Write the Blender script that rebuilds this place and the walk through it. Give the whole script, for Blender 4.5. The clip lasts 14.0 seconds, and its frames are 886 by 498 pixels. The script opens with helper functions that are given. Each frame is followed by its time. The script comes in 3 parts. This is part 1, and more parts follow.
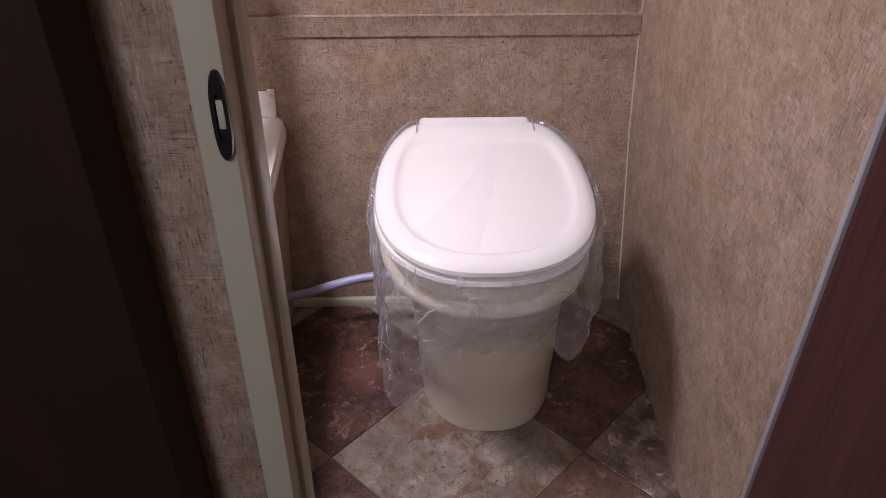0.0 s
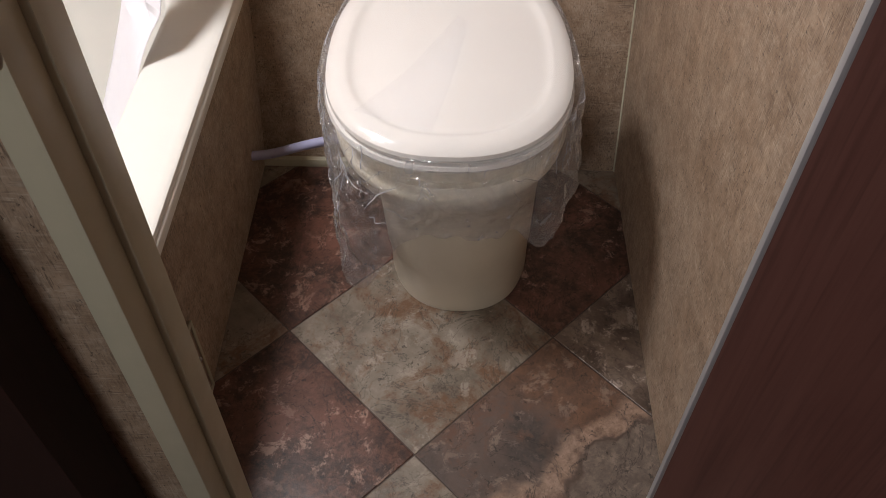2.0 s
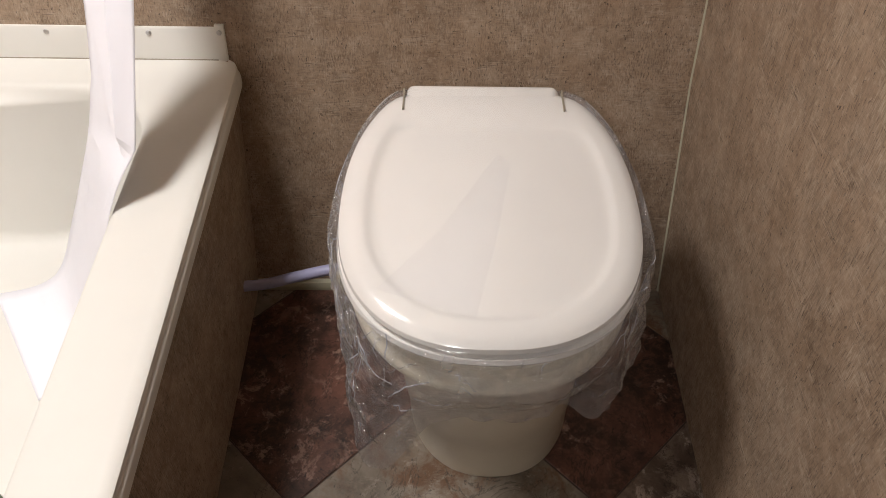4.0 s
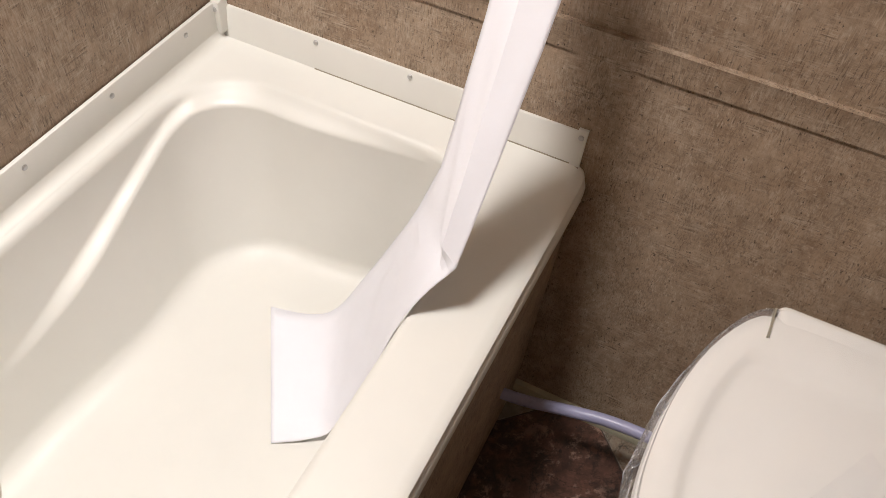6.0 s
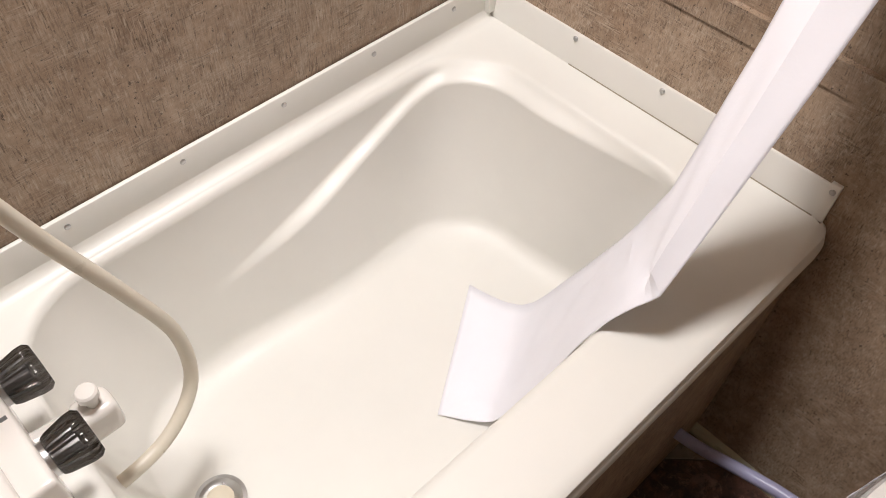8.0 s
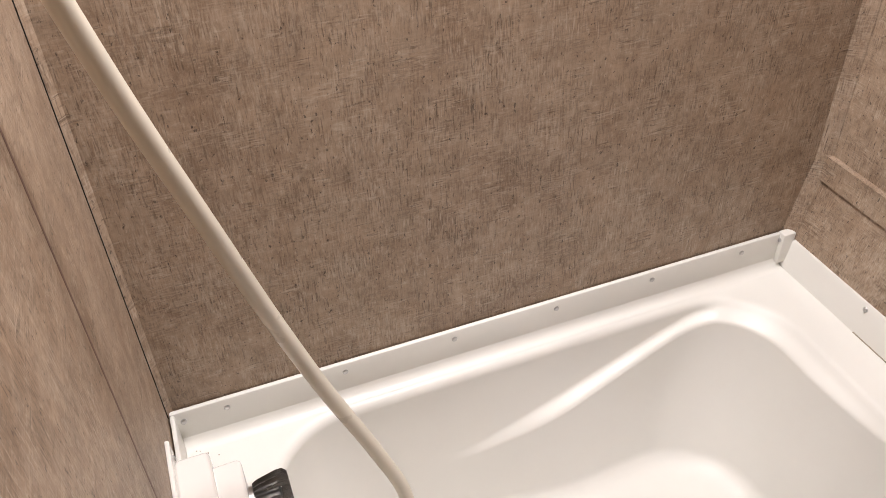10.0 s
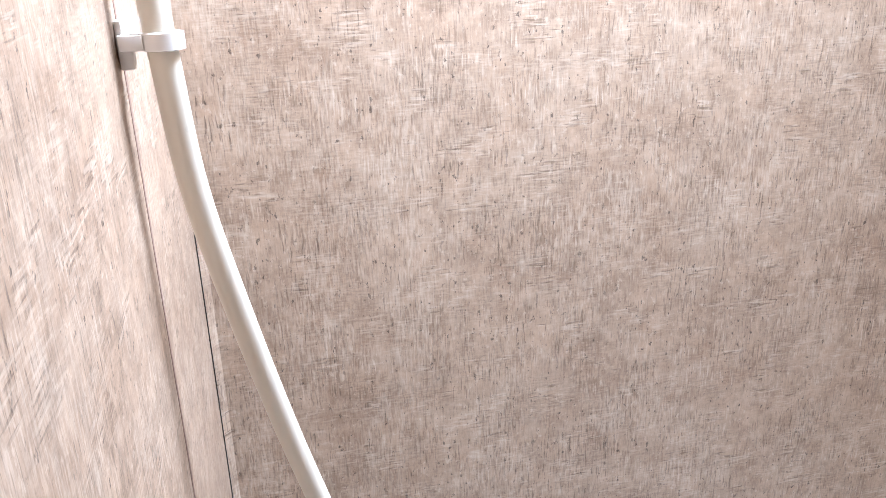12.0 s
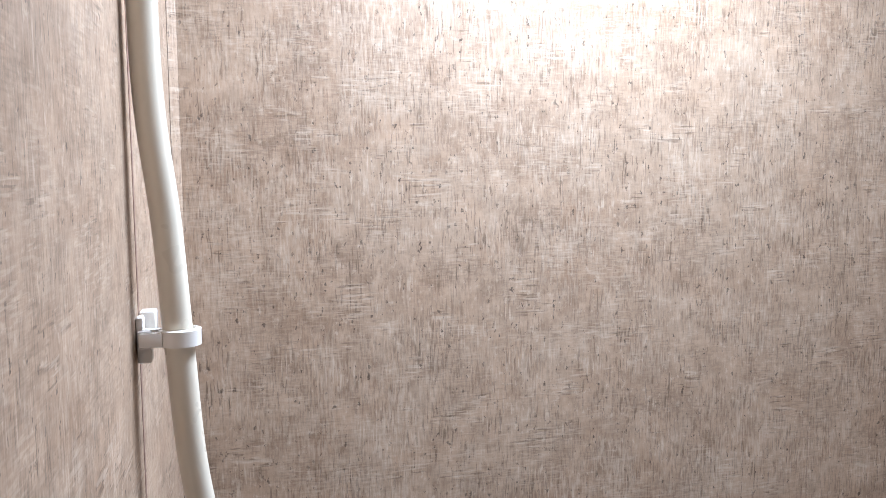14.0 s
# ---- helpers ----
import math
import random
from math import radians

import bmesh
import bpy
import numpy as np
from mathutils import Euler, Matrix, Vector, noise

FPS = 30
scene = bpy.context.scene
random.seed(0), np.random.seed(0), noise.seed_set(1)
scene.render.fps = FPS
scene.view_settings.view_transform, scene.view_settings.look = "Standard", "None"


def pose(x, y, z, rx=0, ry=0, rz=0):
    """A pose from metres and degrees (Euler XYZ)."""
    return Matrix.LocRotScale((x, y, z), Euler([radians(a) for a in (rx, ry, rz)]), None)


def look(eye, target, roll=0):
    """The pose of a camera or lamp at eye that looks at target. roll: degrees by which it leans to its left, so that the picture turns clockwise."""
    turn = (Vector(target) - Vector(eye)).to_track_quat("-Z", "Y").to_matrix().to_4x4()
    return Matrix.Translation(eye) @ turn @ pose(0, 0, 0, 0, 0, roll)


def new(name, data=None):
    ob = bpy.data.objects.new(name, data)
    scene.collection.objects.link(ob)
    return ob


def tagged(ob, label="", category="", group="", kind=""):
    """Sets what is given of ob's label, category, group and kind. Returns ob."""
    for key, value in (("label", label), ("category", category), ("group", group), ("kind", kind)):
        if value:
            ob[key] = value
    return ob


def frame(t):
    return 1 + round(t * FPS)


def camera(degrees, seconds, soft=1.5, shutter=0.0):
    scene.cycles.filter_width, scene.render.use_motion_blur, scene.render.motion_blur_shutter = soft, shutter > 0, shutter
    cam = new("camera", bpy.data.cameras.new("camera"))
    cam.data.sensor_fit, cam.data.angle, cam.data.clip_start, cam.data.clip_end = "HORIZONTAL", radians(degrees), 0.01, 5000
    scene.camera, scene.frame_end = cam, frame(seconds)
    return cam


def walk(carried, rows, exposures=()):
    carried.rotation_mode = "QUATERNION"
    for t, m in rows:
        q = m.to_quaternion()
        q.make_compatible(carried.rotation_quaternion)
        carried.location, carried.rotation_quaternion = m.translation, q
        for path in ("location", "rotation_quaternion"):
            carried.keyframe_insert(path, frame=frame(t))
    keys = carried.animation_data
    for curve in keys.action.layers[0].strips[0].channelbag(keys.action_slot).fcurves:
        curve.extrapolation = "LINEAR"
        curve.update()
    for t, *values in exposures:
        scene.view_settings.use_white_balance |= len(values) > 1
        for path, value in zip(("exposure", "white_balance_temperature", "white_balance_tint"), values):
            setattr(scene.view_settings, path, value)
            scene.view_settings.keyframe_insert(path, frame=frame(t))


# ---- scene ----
cam = camera(55.9, 14.0, soft=0.8)
PATH = [
    (0, (0.207, -1.558, 1.252), (0.275, 0.03, 0.038), 0.5),
    (0.5, (0.233, -1.529, 1.251), (0.289, -0.008, -0.047), -1.1),
    (1, (0.259, -1.484, 1.244), (0.283, -0.085, -0.186), -0.2),
    (1.5, (0.3, -1.441, 1.238), (0.308, -0.099, -0.245), -0.2),
    (2, (0.335, -1.416, 1.228), (0.311, -0.105, -0.283), 0.6),
    (4.3, (0.225, -1.077, 1.192), (0.238, 0.279, -0.278), 1.0),
    (4.5, (0.194, -1.052, 1.2), (0.178, 0.303, -0.272), 2.0),
    (5, (0.180, -0.953, 1.197), (-0.092, 0.354, -0.296), 0.8),
    (5.5, (0.127, -0.882, 1.213), (-0.294, 0.355, -0.303), 2.0),
    (6, (0.094, -0.867, 1.237), (-0.409, 0.321, -0.291), 4.7),
    (6.5, (0.097, -0.849, 1.233), (-0.507, 0.224, -0.343), 3.9),
    (7, (0.087, -0.865, 1.227), (-0.613, 0.132, -0.359), 3.6),
    (7.2, (0.086, -0.865, 1.226), (-0.646, 0.108, -0.361), 3.0),
    (9.3, (0.099, -0.839, 1.288), (-1.122, -0.192, -0.158), -1.5),
    (9.5, (0.097, -0.846, 1.295), (-1.186, -0.23, -0.11), -1.8),
    (10, (0.099, -0.859, 1.32), (-1.357, -0.339, 0.051), -2.3),
    (10.5, (0.096, -0.866, 1.343), (-1.471, -0.417, 0.184), -2.2),
    (11, (0.097, -0.876, 1.364), (-1.568, -0.452, 0.341), -1.9),
    (11.5, (0.095, -0.886, 1.387), (-1.679, -0.49, 0.553), -1.2),
    (12, (0.098, -0.884, 1.407), (-1.733, -0.509, 0.696), -1.9),
    (12.5, (0.102, -0.886, 1.419), (-1.772, -0.519, 0.828), -1.8),
    (13, (0.103, -0.891, 1.434), (-1.809, -0.513, 0.984), -1.0),
    (13.5, (0.11, -0.891, 1.448), (-1.825, -0.493, 1.137), -0.9),
    (14, (0.109, -0.892, 1.456), (-1.833, -0.457, 1.259), -0.4),
]
EXPOSURE = [
    (0, -0.38, 5700, 29), (0.7, -0.38, 5850, 21), (1.5, -0.42, 6050, 16), (2.2, -0.46, 6050, 13), (4.3, -0.72, 6250, 12), (5.0, -0.84, 6300, 12), (5.7, -0.74, 6300, 12),
    (7.2, -0.78, 6200, 13), (9.5, -0.70, 6200, 15), (10.3, -0.66, 6200, 16), (10.7, -0.24, 5900, 14), (11.1, 0.13, 5400, 11), (11.7, 0.31, 4850, 10), (12.5, 0.06, 4900, 9),
    (13.2, -0.33, 4850, 8), (14, -0.78, 4950, 8),
]
walk(cam, [(t, look(e, g, r)) for t, e, g, r in PATH], EXPOSURE)

# ---- light ----
world = bpy.data.worlds.new("world")
scene.world = world
world.use_nodes = True
world.node_tree.nodes["Background"].inputs[0].default_value = (0.5, 0.55, 0.65, 1)
world.node_tree.nodes["Background"].inputs[1].default_value = 0.05


def area(name, eye, target, size, power, colour, spread=180):
    data = bpy.data.lights.new(name, "AREA")
    data.shape, data.size, data.energy, data.color = "DISK", size, power, colour
    data.spread = radians(spread)
    ob = new(name, data)
    ob.matrix_world = look(eye, target)
    return ob


LAMP = (-0.515, -0.56, 1.955)
area("lamp_bathroom", LAMP, (LAMP[0], LAMP[1] + 0.001, 0), 0.34, 26.0, (1.0, 0.945, 0.875), 146)
area("lamp_hall", (-0.14, -2.25, 1.955), (-0.14, -2.249, 0), 0.19, 18.0, (0.97, 0.965, 0.92))


# ---- materials ----
def material(name, rough=0.5, metal=0.0):
    mat = bpy.data.materials.new(name)
    mat.use_nodes = True
    nt = mat.node_tree
    b = nt.nodes["Principled BSDF"]
    b.inputs["Roughness"].default_value, b.inputs["Metallic"].default_value = rough, metal
    return mat, nt, b


def node(nt, kind, **values):
    n = nt.nodes.new(kind)
    for key, value in values.items():
        n.inputs[key.replace("_", " ")].default_value = value
    return n


def coords(nt, scale, turn=(0, 0, 0), kind="Object", random_shift=False):
    """Coordinates in metres, scaled."""
    tc = nt.nodes.new("ShaderNodeTexCoord")
    mp = nt.nodes.new("ShaderNodeMapping")
    mp.inputs["Scale"].default_value, mp.inputs["Rotation"].default_value = scale, turn
    nt.links.new(tc.outputs[kind], mp.inputs[0])
    if random_shift:
        info = nt.nodes.new("ShaderNodeObjectInfo")
        mul = nt.nodes.new("ShaderNodeVectorMath")
        mul.operation = "SCALE"
        mul.inputs[0].default_value = (37.0, 61.0, 23.0)
        nt.links.new(info.outputs["Random"], mul.inputs["Scale"])
        nt.links.new(mul.outputs[0], mp.inputs["Location"])
    return mp.outputs[0]


def noise_fac(nt, vec, scale, detail=4.0, rough=0.55, distort=0.0):
    n = node(nt, "ShaderNodeTexNoise", Scale=scale, Detail=detail, Roughness=rough, Distortion=distort)
    nt.links.new(vec, n.inputs["Vector"])
    return n.outputs[0]


def ramp(nt, fac, lo, hi, a=0.0, b=1.0):
    r = nt.nodes.new("ShaderNodeMapRange")
    r.inputs[1].default_value, r.inputs[2].default_value = lo, hi
    r.inputs[3].default_value, r.inputs[4].default_value = a, b
    nt.links.new(fac, r.inputs[0])
    return r.outputs[0]


def times(nt, a, b):
    m = nt.nodes.new("ShaderNodeMath")
    m.operation = "MULTIPLY"
    nt.links.new(a, m.inputs[0])
    if isinstance(b, (int, float)):
        m.inputs[1].default_value = b
    else:
        nt.links.new(b, m.inputs[1])
    return m.outputs[0]


def mix(nt, fac, a, b, blend="MIX"):
    m = nt.nodes.new("ShaderNodeMix")
    m.data_type, m.blend_type = "RGBA", blend
    if isinstance(fac, (int, float)):
        m.inputs[0].default_value = fac
    else:
        nt.links.new(fac, m.inputs[0])
    for slot, v in ((6, a), (7, b)):
        if isinstance(v, tuple):
            m.inputs[slot].default_value = (*v, 1)
        else:
            nt.links.new(v, m.inputs[slot])
    return m.outputs[2]


def bump(nt, b, height, strength, distance):
    n = nt.nodes.new("ShaderNodeBump")
    n.inputs["Strength"].default_value, n.inputs["Distance"].default_value = strength, distance
    nt.links.new(height, n.inputs["Height"])
    nt.links.new(n.outputs[0], b.inputs["Normal"])


def plain(name, colour, rough, metal=0.0, vary=0.06, scale=25.0, relief=0.05, coat=0.0):
    """A painted or moulded surface with slight stains and grain."""
    mat, nt, b = material(name, rough, metal)
    vec = coords(nt, (1, 1, 1))
    dark = tuple(c * (1 - 2 * vary) for c in colour)
    f = noise_fac(nt, vec, scale * 0.25, 5)
    nt.links.new(mix(nt, ramp(nt, f, 0.35, 0.7), colour, dark), b.inputs["Base Color"])
    nt.links.new(ramp(nt, noise_fac(nt, vec, scale, 3), 0.3, 0.7, rough * 0.85, min(1, rough * 1.2)), b.inputs["Roughness"])
    if relief:
        bump(nt, b, noise_fac(nt, vec, scale * 8, 3), relief, 0.002)
    b.inputs["Coat Weight"].default_value = coat
    return mat


def wallpaper(name, light, mid, dark, pale, strength=1.0, rough=0.55):
    """Distressed woven vinyl wallboard: upright and level scratch marks on a mottled taupe ground."""
    mat, nt, b = material(name, rough)
    v = coords(nt, (1, 1, 1))
    ground = mix(nt, ramp(nt, noise_fac(nt, v, 8, 8, 0.66), 0.38, 0.62), mid, light)
    ground = mix(nt, ramp(nt, noise_fac(nt, coords(nt, (48, 48, 44)), 1.0, 8, 0.74), 0.45, 0.60, 0.0, 0.55), ground, tuple(k * 1.35 for k in light))
    ground = mix(nt, ramp(nt, noise_fac(nt, coords(nt, (58, 58, 50), (0, 0, 0.4)), 1.0, 8, 0.74), 0.50, 0.68, 0.0, 0.45), ground, dark)
    patch_u = ramp(nt, noise_fac(nt, v, 14, 3), 0.40, 0.60, 0.2, 1.0)
    patch_p = ramp(nt, noise_fac(nt, coords(nt, (19, 19, 26), (0, 0, 0.9)), 1.0, 3), 0.52, 0.62)
    patch_l = ramp(nt, noise_fac(nt, coords(nt, (17, 17, 38)), 1.0, 3), 0.57, 0.64)
    d1 = times(nt, ramp(nt, noise_fac(nt, coords(nt, (470, 470, 48)), 1.0, 3, 0.55), 0.57, 0.65), patch_u)
    p1 = times(nt, ramp(nt, noise_fac(nt, coords(nt, (440, 440, 42), (0, 0, 1.1)), 1.0, 2, 0.5), 0.56, 0.64), patch_p)
    d2 = times(nt, ramp(nt, noise_fac(nt, coords(nt, (38, 38, 420)), 1.0, 2, 0.5), 0.56, 0.63), patch_l)
    p2 = times(nt, ramp(nt, noise_fac(nt, coords(nt, (34, 34, 400), (0, 0, 0.7)), 1.0, 2, 0.5), 0.54, 0.62), patch_l)
    pits = ramp(nt, noise_fac(nt, coords(nt, (210, 210, 130), (0, 0, 0.3)), 1.0, 3, 0.6), 0.635, 0.69)
    flecks = times(nt, ramp(nt, noise_fac(nt, coords(nt, (190, 190, 130), (0, 0, 0.5)), 1.0, 4, 0.65), 0.585, 0.68), 0.55)
    warm = ramp(nt, noise_fac(nt, coords(nt, (16, 16, 22), (0, 0, 2.1)), 1.0, 5, 0.65), 0.46, 0.64, 0.0, 0.22)
    ground = mix(nt, warm, ground, (mid[0] * 1.12, mid[1] * 0.98, mid[2] * 0.84))
    c = mix(nt, times(nt, d1, 0.95 * strength), ground, tuple(k * 0.8 for k in dark))
    c = mix(nt, times(nt, p1, 0.75 * strength), c, pale)
    c = mix(nt, times(nt, d2, 0.85 * strength), c, dark)
    c = mix(nt, times(nt, p2, 0.66 * strength), c, pale)
    c = mix(nt, flecks, c, pale)
    c = mix(nt, times(nt, pits, 0.9), c, tuple(k * 0.5 for k in dark))
    # clusters of fine upright and level threads, pale and dark, on a faint overall weave
    def threads(scale, turn, lo, hi, where, least):
        patch = ramp(nt, noise_fac(nt, coords(nt, where, (0, 0, turn + 0.5)), 1.0, 4, 0.6), 0.47, 0.62, least, 1.0)
        return times(nt, ramp(nt, noise_fac(nt, coords(nt, scale, (0, 0, turn)), 1.0, 3, 0.6), lo, hi), patch)

    c = mix(nt, times(nt, threads((520, 520, 60), 0.2, 0.44, 0.60, (15, 15, 11), 0.22), 0.62 * strength), c, pale)
    c = mix(nt, times(nt, threads((70, 70, 560), 0.6, 0.44, 0.60, (13, 13, 24), 0.12), 0.34 * strength), c, dark)
    c = mix(nt, times(nt, threads((560, 560, 70), 1.7, 0.48, 0.62, (18, 18, 13), 0.25), 0.56 * strength), c, tuple(k * 0.85 for k in dark))
    c = mix(nt, times(nt, threads((64, 64, 520), 2.4, 0.48, 0.62, (16, 16, 30), 0.05), 0.48 * strength), c, pale)
    blot = ramp(nt, noise_fac(nt, coords(nt, (34, 34, 28), (0, 0, 1.3)), 1.0, 7, 0.72), 0.50, 0.64)
    c = mix(nt, times(nt, blot, 0.18 * strength), c, dark)
    haze = ramp(nt, noise_fac(nt, coords(nt, (40, 40, 30), (0, 0, 0.8)), 1.0, 7, 0.72), 0.50, 0.66)
    c = mix(nt, times(nt, haze, 0.20 * strength), c, pale)
    nt.links.new(c, b.inputs["Base Color"])
    bump(nt, b, noise_fac(nt, coords(nt, (300, 300, 80)), 1.0, 4, 0.65), 0.15, 0.0015)
    return mat


def stone(name, colours, veins, rough=0.38, layered=False):
    """Printed slate-look vinyl tile: cloudy colour, rust stains and pale crackle."""
    mat, nt, b = material(name, rough)
    v = coords(nt, (1, 1, 1), random_shift=True)
    c = mix(nt, ramp(nt, noise_fac(nt, v, 8, 8, 0.68, 0.2), 0.36, 0.62), colours[0], colours[1])
    c = mix(nt, ramp(nt, noise_fac(nt, v, 11, 9, 0.72, 0.4), 0.48, 0.58), c, colours[2])
    c = mix(nt, ramp(nt, noise_fac(nt, v, 60, 7, 0.8), 0.48, 0.62, 0.0, 0.6), c, colours[3])
    if layered:
        local = nt.nodes.new("ShaderNodeSeparateXYZ")
        nt.links.new(coords(nt, (3, 3, 3)), local.inputs[0])
        wob = noise_fac(nt, v, 9, 4, 0.55)
        grain = noise_fac(nt, v, 45, 7, 0.75)

        def wobbly(axis, amount):
            m = nt.nodes.new("ShaderNodeMath")
            m.operation = "MULTIPLY_ADD"
            m.inputs[1].default_value = amount
            nt.links.new(wob, m.inputs[0])
            nt.links.new(axis, m.inputs[2])
            return m.outputs[0]

        along, across = wobbly(local.outputs[0], 1.0), wobbly(local.outputs[1], 0.40)
        rust = mix(nt, ramp(nt, grain, 0.4, 0.6), (0.155, 0.082, 0.048), (0.085, 0.048, 0.032))
        c = mix(nt, ramp(nt, along, 0.48, 0.72, 0.0, 0.85), c, rust)
        pale = mix(nt, ramp(nt, grain, 0.4, 0.62), (0.34, 0.235, 0.170), (0.15, 0.094, 0.066))
        c = mix(nt, ramp(nt, across, 0.27, 0.20, 0.0, 0.85), c, pale)
        c = mix(nt, ramp(nt, across, 0.10, 0.06, 0.0, 0.9), c, mix(nt, ramp(nt, grain, 0.4, 0.6), (0.070, 0.056, 0.046), (0.165, 0.130, 0.104)))
        rim = ramp(nt, across, 0.085, 0.105, 1.0, 0.0)
        c = mix(nt, times(nt, times(nt, rim, ramp(nt, across, 0.060, 0.075)), 0.8), c, (0.05, 0.035, 0.028))
    band = noise_fac(nt, v, 7, 7, 0.66, 0.8)
    crack = nt.nodes.new("ShaderNodeMath")
    crack.operation = "SUBTRACT"
    crack.inputs[1].default_value = 0.5
    nt.links.new(band, crack.inputs[0])
    ab = nt.nodes.new("ShaderNodeMath")
    ab.operation = "ABSOLUTE"
    nt.links.new(crack.outputs[0], ab.inputs[0])
    line = ramp(nt, ab.outputs[0], 0.0, 0.009, 1.0, 0.0)
    c = mix(nt, times(nt, line, 0.75), c, tuple(k * 0.5 for k in colours[0]))
    spots = times(nt, ramp(nt, noise_fac(nt, v, 24, 9, 0.78, 0.35), 0.54, 0.60), veins)
    spots = times(nt, spots, ramp(nt, noise_fac(nt, v, 7, 4), 0.40, 0.58, 0.15, 1.0))
    c = mix(nt, spots, c, colours[4])
    chips = ramp(nt, noise_fac(nt, v, 75, 5, 0.7, 0.6), 0.60, 0.66, 0.0, 0.8)
    c = mix(nt, chips, c, tuple(k * 0.45 for k in colours[0]))
    nt.links.new(c, b.inputs["Base Color"])
    nt.links.new(ramp(nt, band, 0.3, 0.7, rough * 0.8, rough * 1.3), b.inputs["Roughness"])
    bump(nt, b, noise_fac(nt, v, 30, 8, 0.7, 0.8), 0.25, 0.003)
    return mat


def wood(name, a, c, rough=0.45):
    mat, nt, b = material(name, rough)
    v = coords(nt, (22, 22, 1.6))
    f = noise_fac(nt, v, 1.0, 7, 0.65, 0.8)
    col = mix(nt, ramp(nt, f, 0.3, 0.7), a, c)
    col = mix(nt, ramp(nt, noise_fac(nt, coords(nt, (160, 160, 5)), 1.0, 3), 0.5, 0.75, 0, 0.5), col, tuple(k * 0.5 for k in a))
    nt.links.new(col, b.inputs["Base Color"])
    bump(nt, b, f, 0.08, 0.002)
    b.inputs["Specular IOR Level"].default_value = 0.3
    return mat


def film(name, haze, wrinkle, shine=0.13, clarity=0.95):
    """Clear wrinkled plastic film."""
    mat, nt, b = material(name)
    nt.nodes.remove(b)
    out = nt.nodes["Material Output"]
    clear = node(nt, "ShaderNodeBsdfTransparent", Color=(clarity, clarity, clarity * 1.01, 1))
    gloss = node(nt, "ShaderNodeBsdfGlossy", Roughness=0.08)
    milk = node(nt, "ShaderNodeBsdfDiffuse", Color=(0.90, 0.90, 0.96, 1))
    through_milk = node(nt, "ShaderNodeBsdfTranslucent", Color=(0.90, 0.90, 0.96, 1))
    bmp = nt.nodes.new("ShaderNodeBump")
    bmp.inputs["Strength"].default_value, bmp.inputs["Distance"].default_value = wrinkle, 0.018
    v = coords(nt, (1, 1, 0.6))
    centred = nt.nodes.new("ShaderNodeMath")
    centred.operation, centred.inputs[1].default_value = "SUBTRACT", 0.5
    nt.links.new(noise_fac(nt, v, 26, 3, 0.55, 1.6), centred.inputs[0])
    sharp = nt.nodes.new("ShaderNodeMath")
    sharp.operation = "ABSOLUTE"
    nt.links.new(centred.outputs[0], sharp.inputs[0])
    nt.links.new(ramp(nt, sharp.outputs[0], 0.0, 0.12, 1.0, 0.0), bmp.inputs["Height"])
    fres = node(nt, "ShaderNodeFresnel", IOR=1.42)
    nt.links.new(bmp.outputs[0], gloss.inputs["Normal"])
    body, s1, s2 = (nt.nodes.new("ShaderNodeMixShader") for _ in range(3))
    body.inputs[0].default_value = 0.4
    nt.links.new(milk.outputs[0], body.inputs[1])
    nt.links.new(through_milk.outputs[0], body.inputs[2])
    cloud = ramp(nt, noise_fac(nt, v, 30, 4, 0.6, 1.0), 0.35, 0.68, haze * 0.45, haze * 1.7)
    nt.links.new(cloud, s1.inputs[0])
    nt.links.new(clear.outputs[0], s1.inputs[1])
    nt.links.new(body.outputs[0], s1.inputs[2])
    lift = nt.nodes.new("ShaderNodeMath")
    lift.operation = "MULTIPLY_ADD"
    lift.inputs[1].default_value, lift.inputs[2].default_value = 0.5, shine
    nt.links.new(fres.outputs[0], lift.inputs[0])
    nt.links.new(lift.outputs[0], s2.inputs[0])
    nt.links.new(s1.outputs[0], s2.inputs[1])
    nt.links.new(gloss.outputs[0], s2.inputs[2])
    nt.links.new(s2.outputs[0], out.inputs[0])
    return mat


def smoked(name):
    mat, nt, b = material(name, 0.03)
    b.inputs["Base Color"].default_value = (0.085, 0.078, 0.073, 1)
    b.inputs["Transmission Weight"].default_value = 1.0
    b.inputs["IOR"].default_value = 1.49
    return mat


def glow(name, colour, power):
    mat, nt, b = material(name)
    b.inputs["Emission Color"].default_value = (*colour, 1)
    b.inputs["Emission Strength"].default_value = power
    return mat


WALL = wallpaper("taupe_wallboard", (0.356, 0.264, 0.187), (0.266, 0.186, 0.125), (0.110, 0.071, 0.044), (0.525, 0.434, 0.340), 0.84)
TUB = plain("ivory_abs_plastic", (0.79, 0.782, 0.738), 0.42, vary=0.02, relief=0.02)
CHINA = plain("white_china_plastic", (0.80, 0.775, 0.735), 0.16, vary=0.015, relief=0.0, coat=0.3)
BONE = plain("bone_plastic", (0.70, 0.635, 0.505), 0.35, vary=0.03, relief=0.02)
TRIM = plain("pale_olive_vinyl_trim", (0.46, 0.44, 0.33), 0.45, vary=0.04)
# brown that stands in for the shade inside narrow gaps and joints
GAP_SHADE = plain("gap_shade_brown", (0.33, 0.29, 0.22), 0.5, vary=0.05)
GREY = plain("grey_edge_trim", (0.30, 0.30, 0.31), 0.4, vary=0.04)
DARKWOOD = wood("dark_cherry_wood", (0.140, 0.062, 0.052), (0.200, 0.095, 0.078))
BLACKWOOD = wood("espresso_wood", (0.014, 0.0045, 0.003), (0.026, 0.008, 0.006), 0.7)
SEAM = plain("brown_seam", (0.215, 0.135, 0.105), 0.6, relief=0)
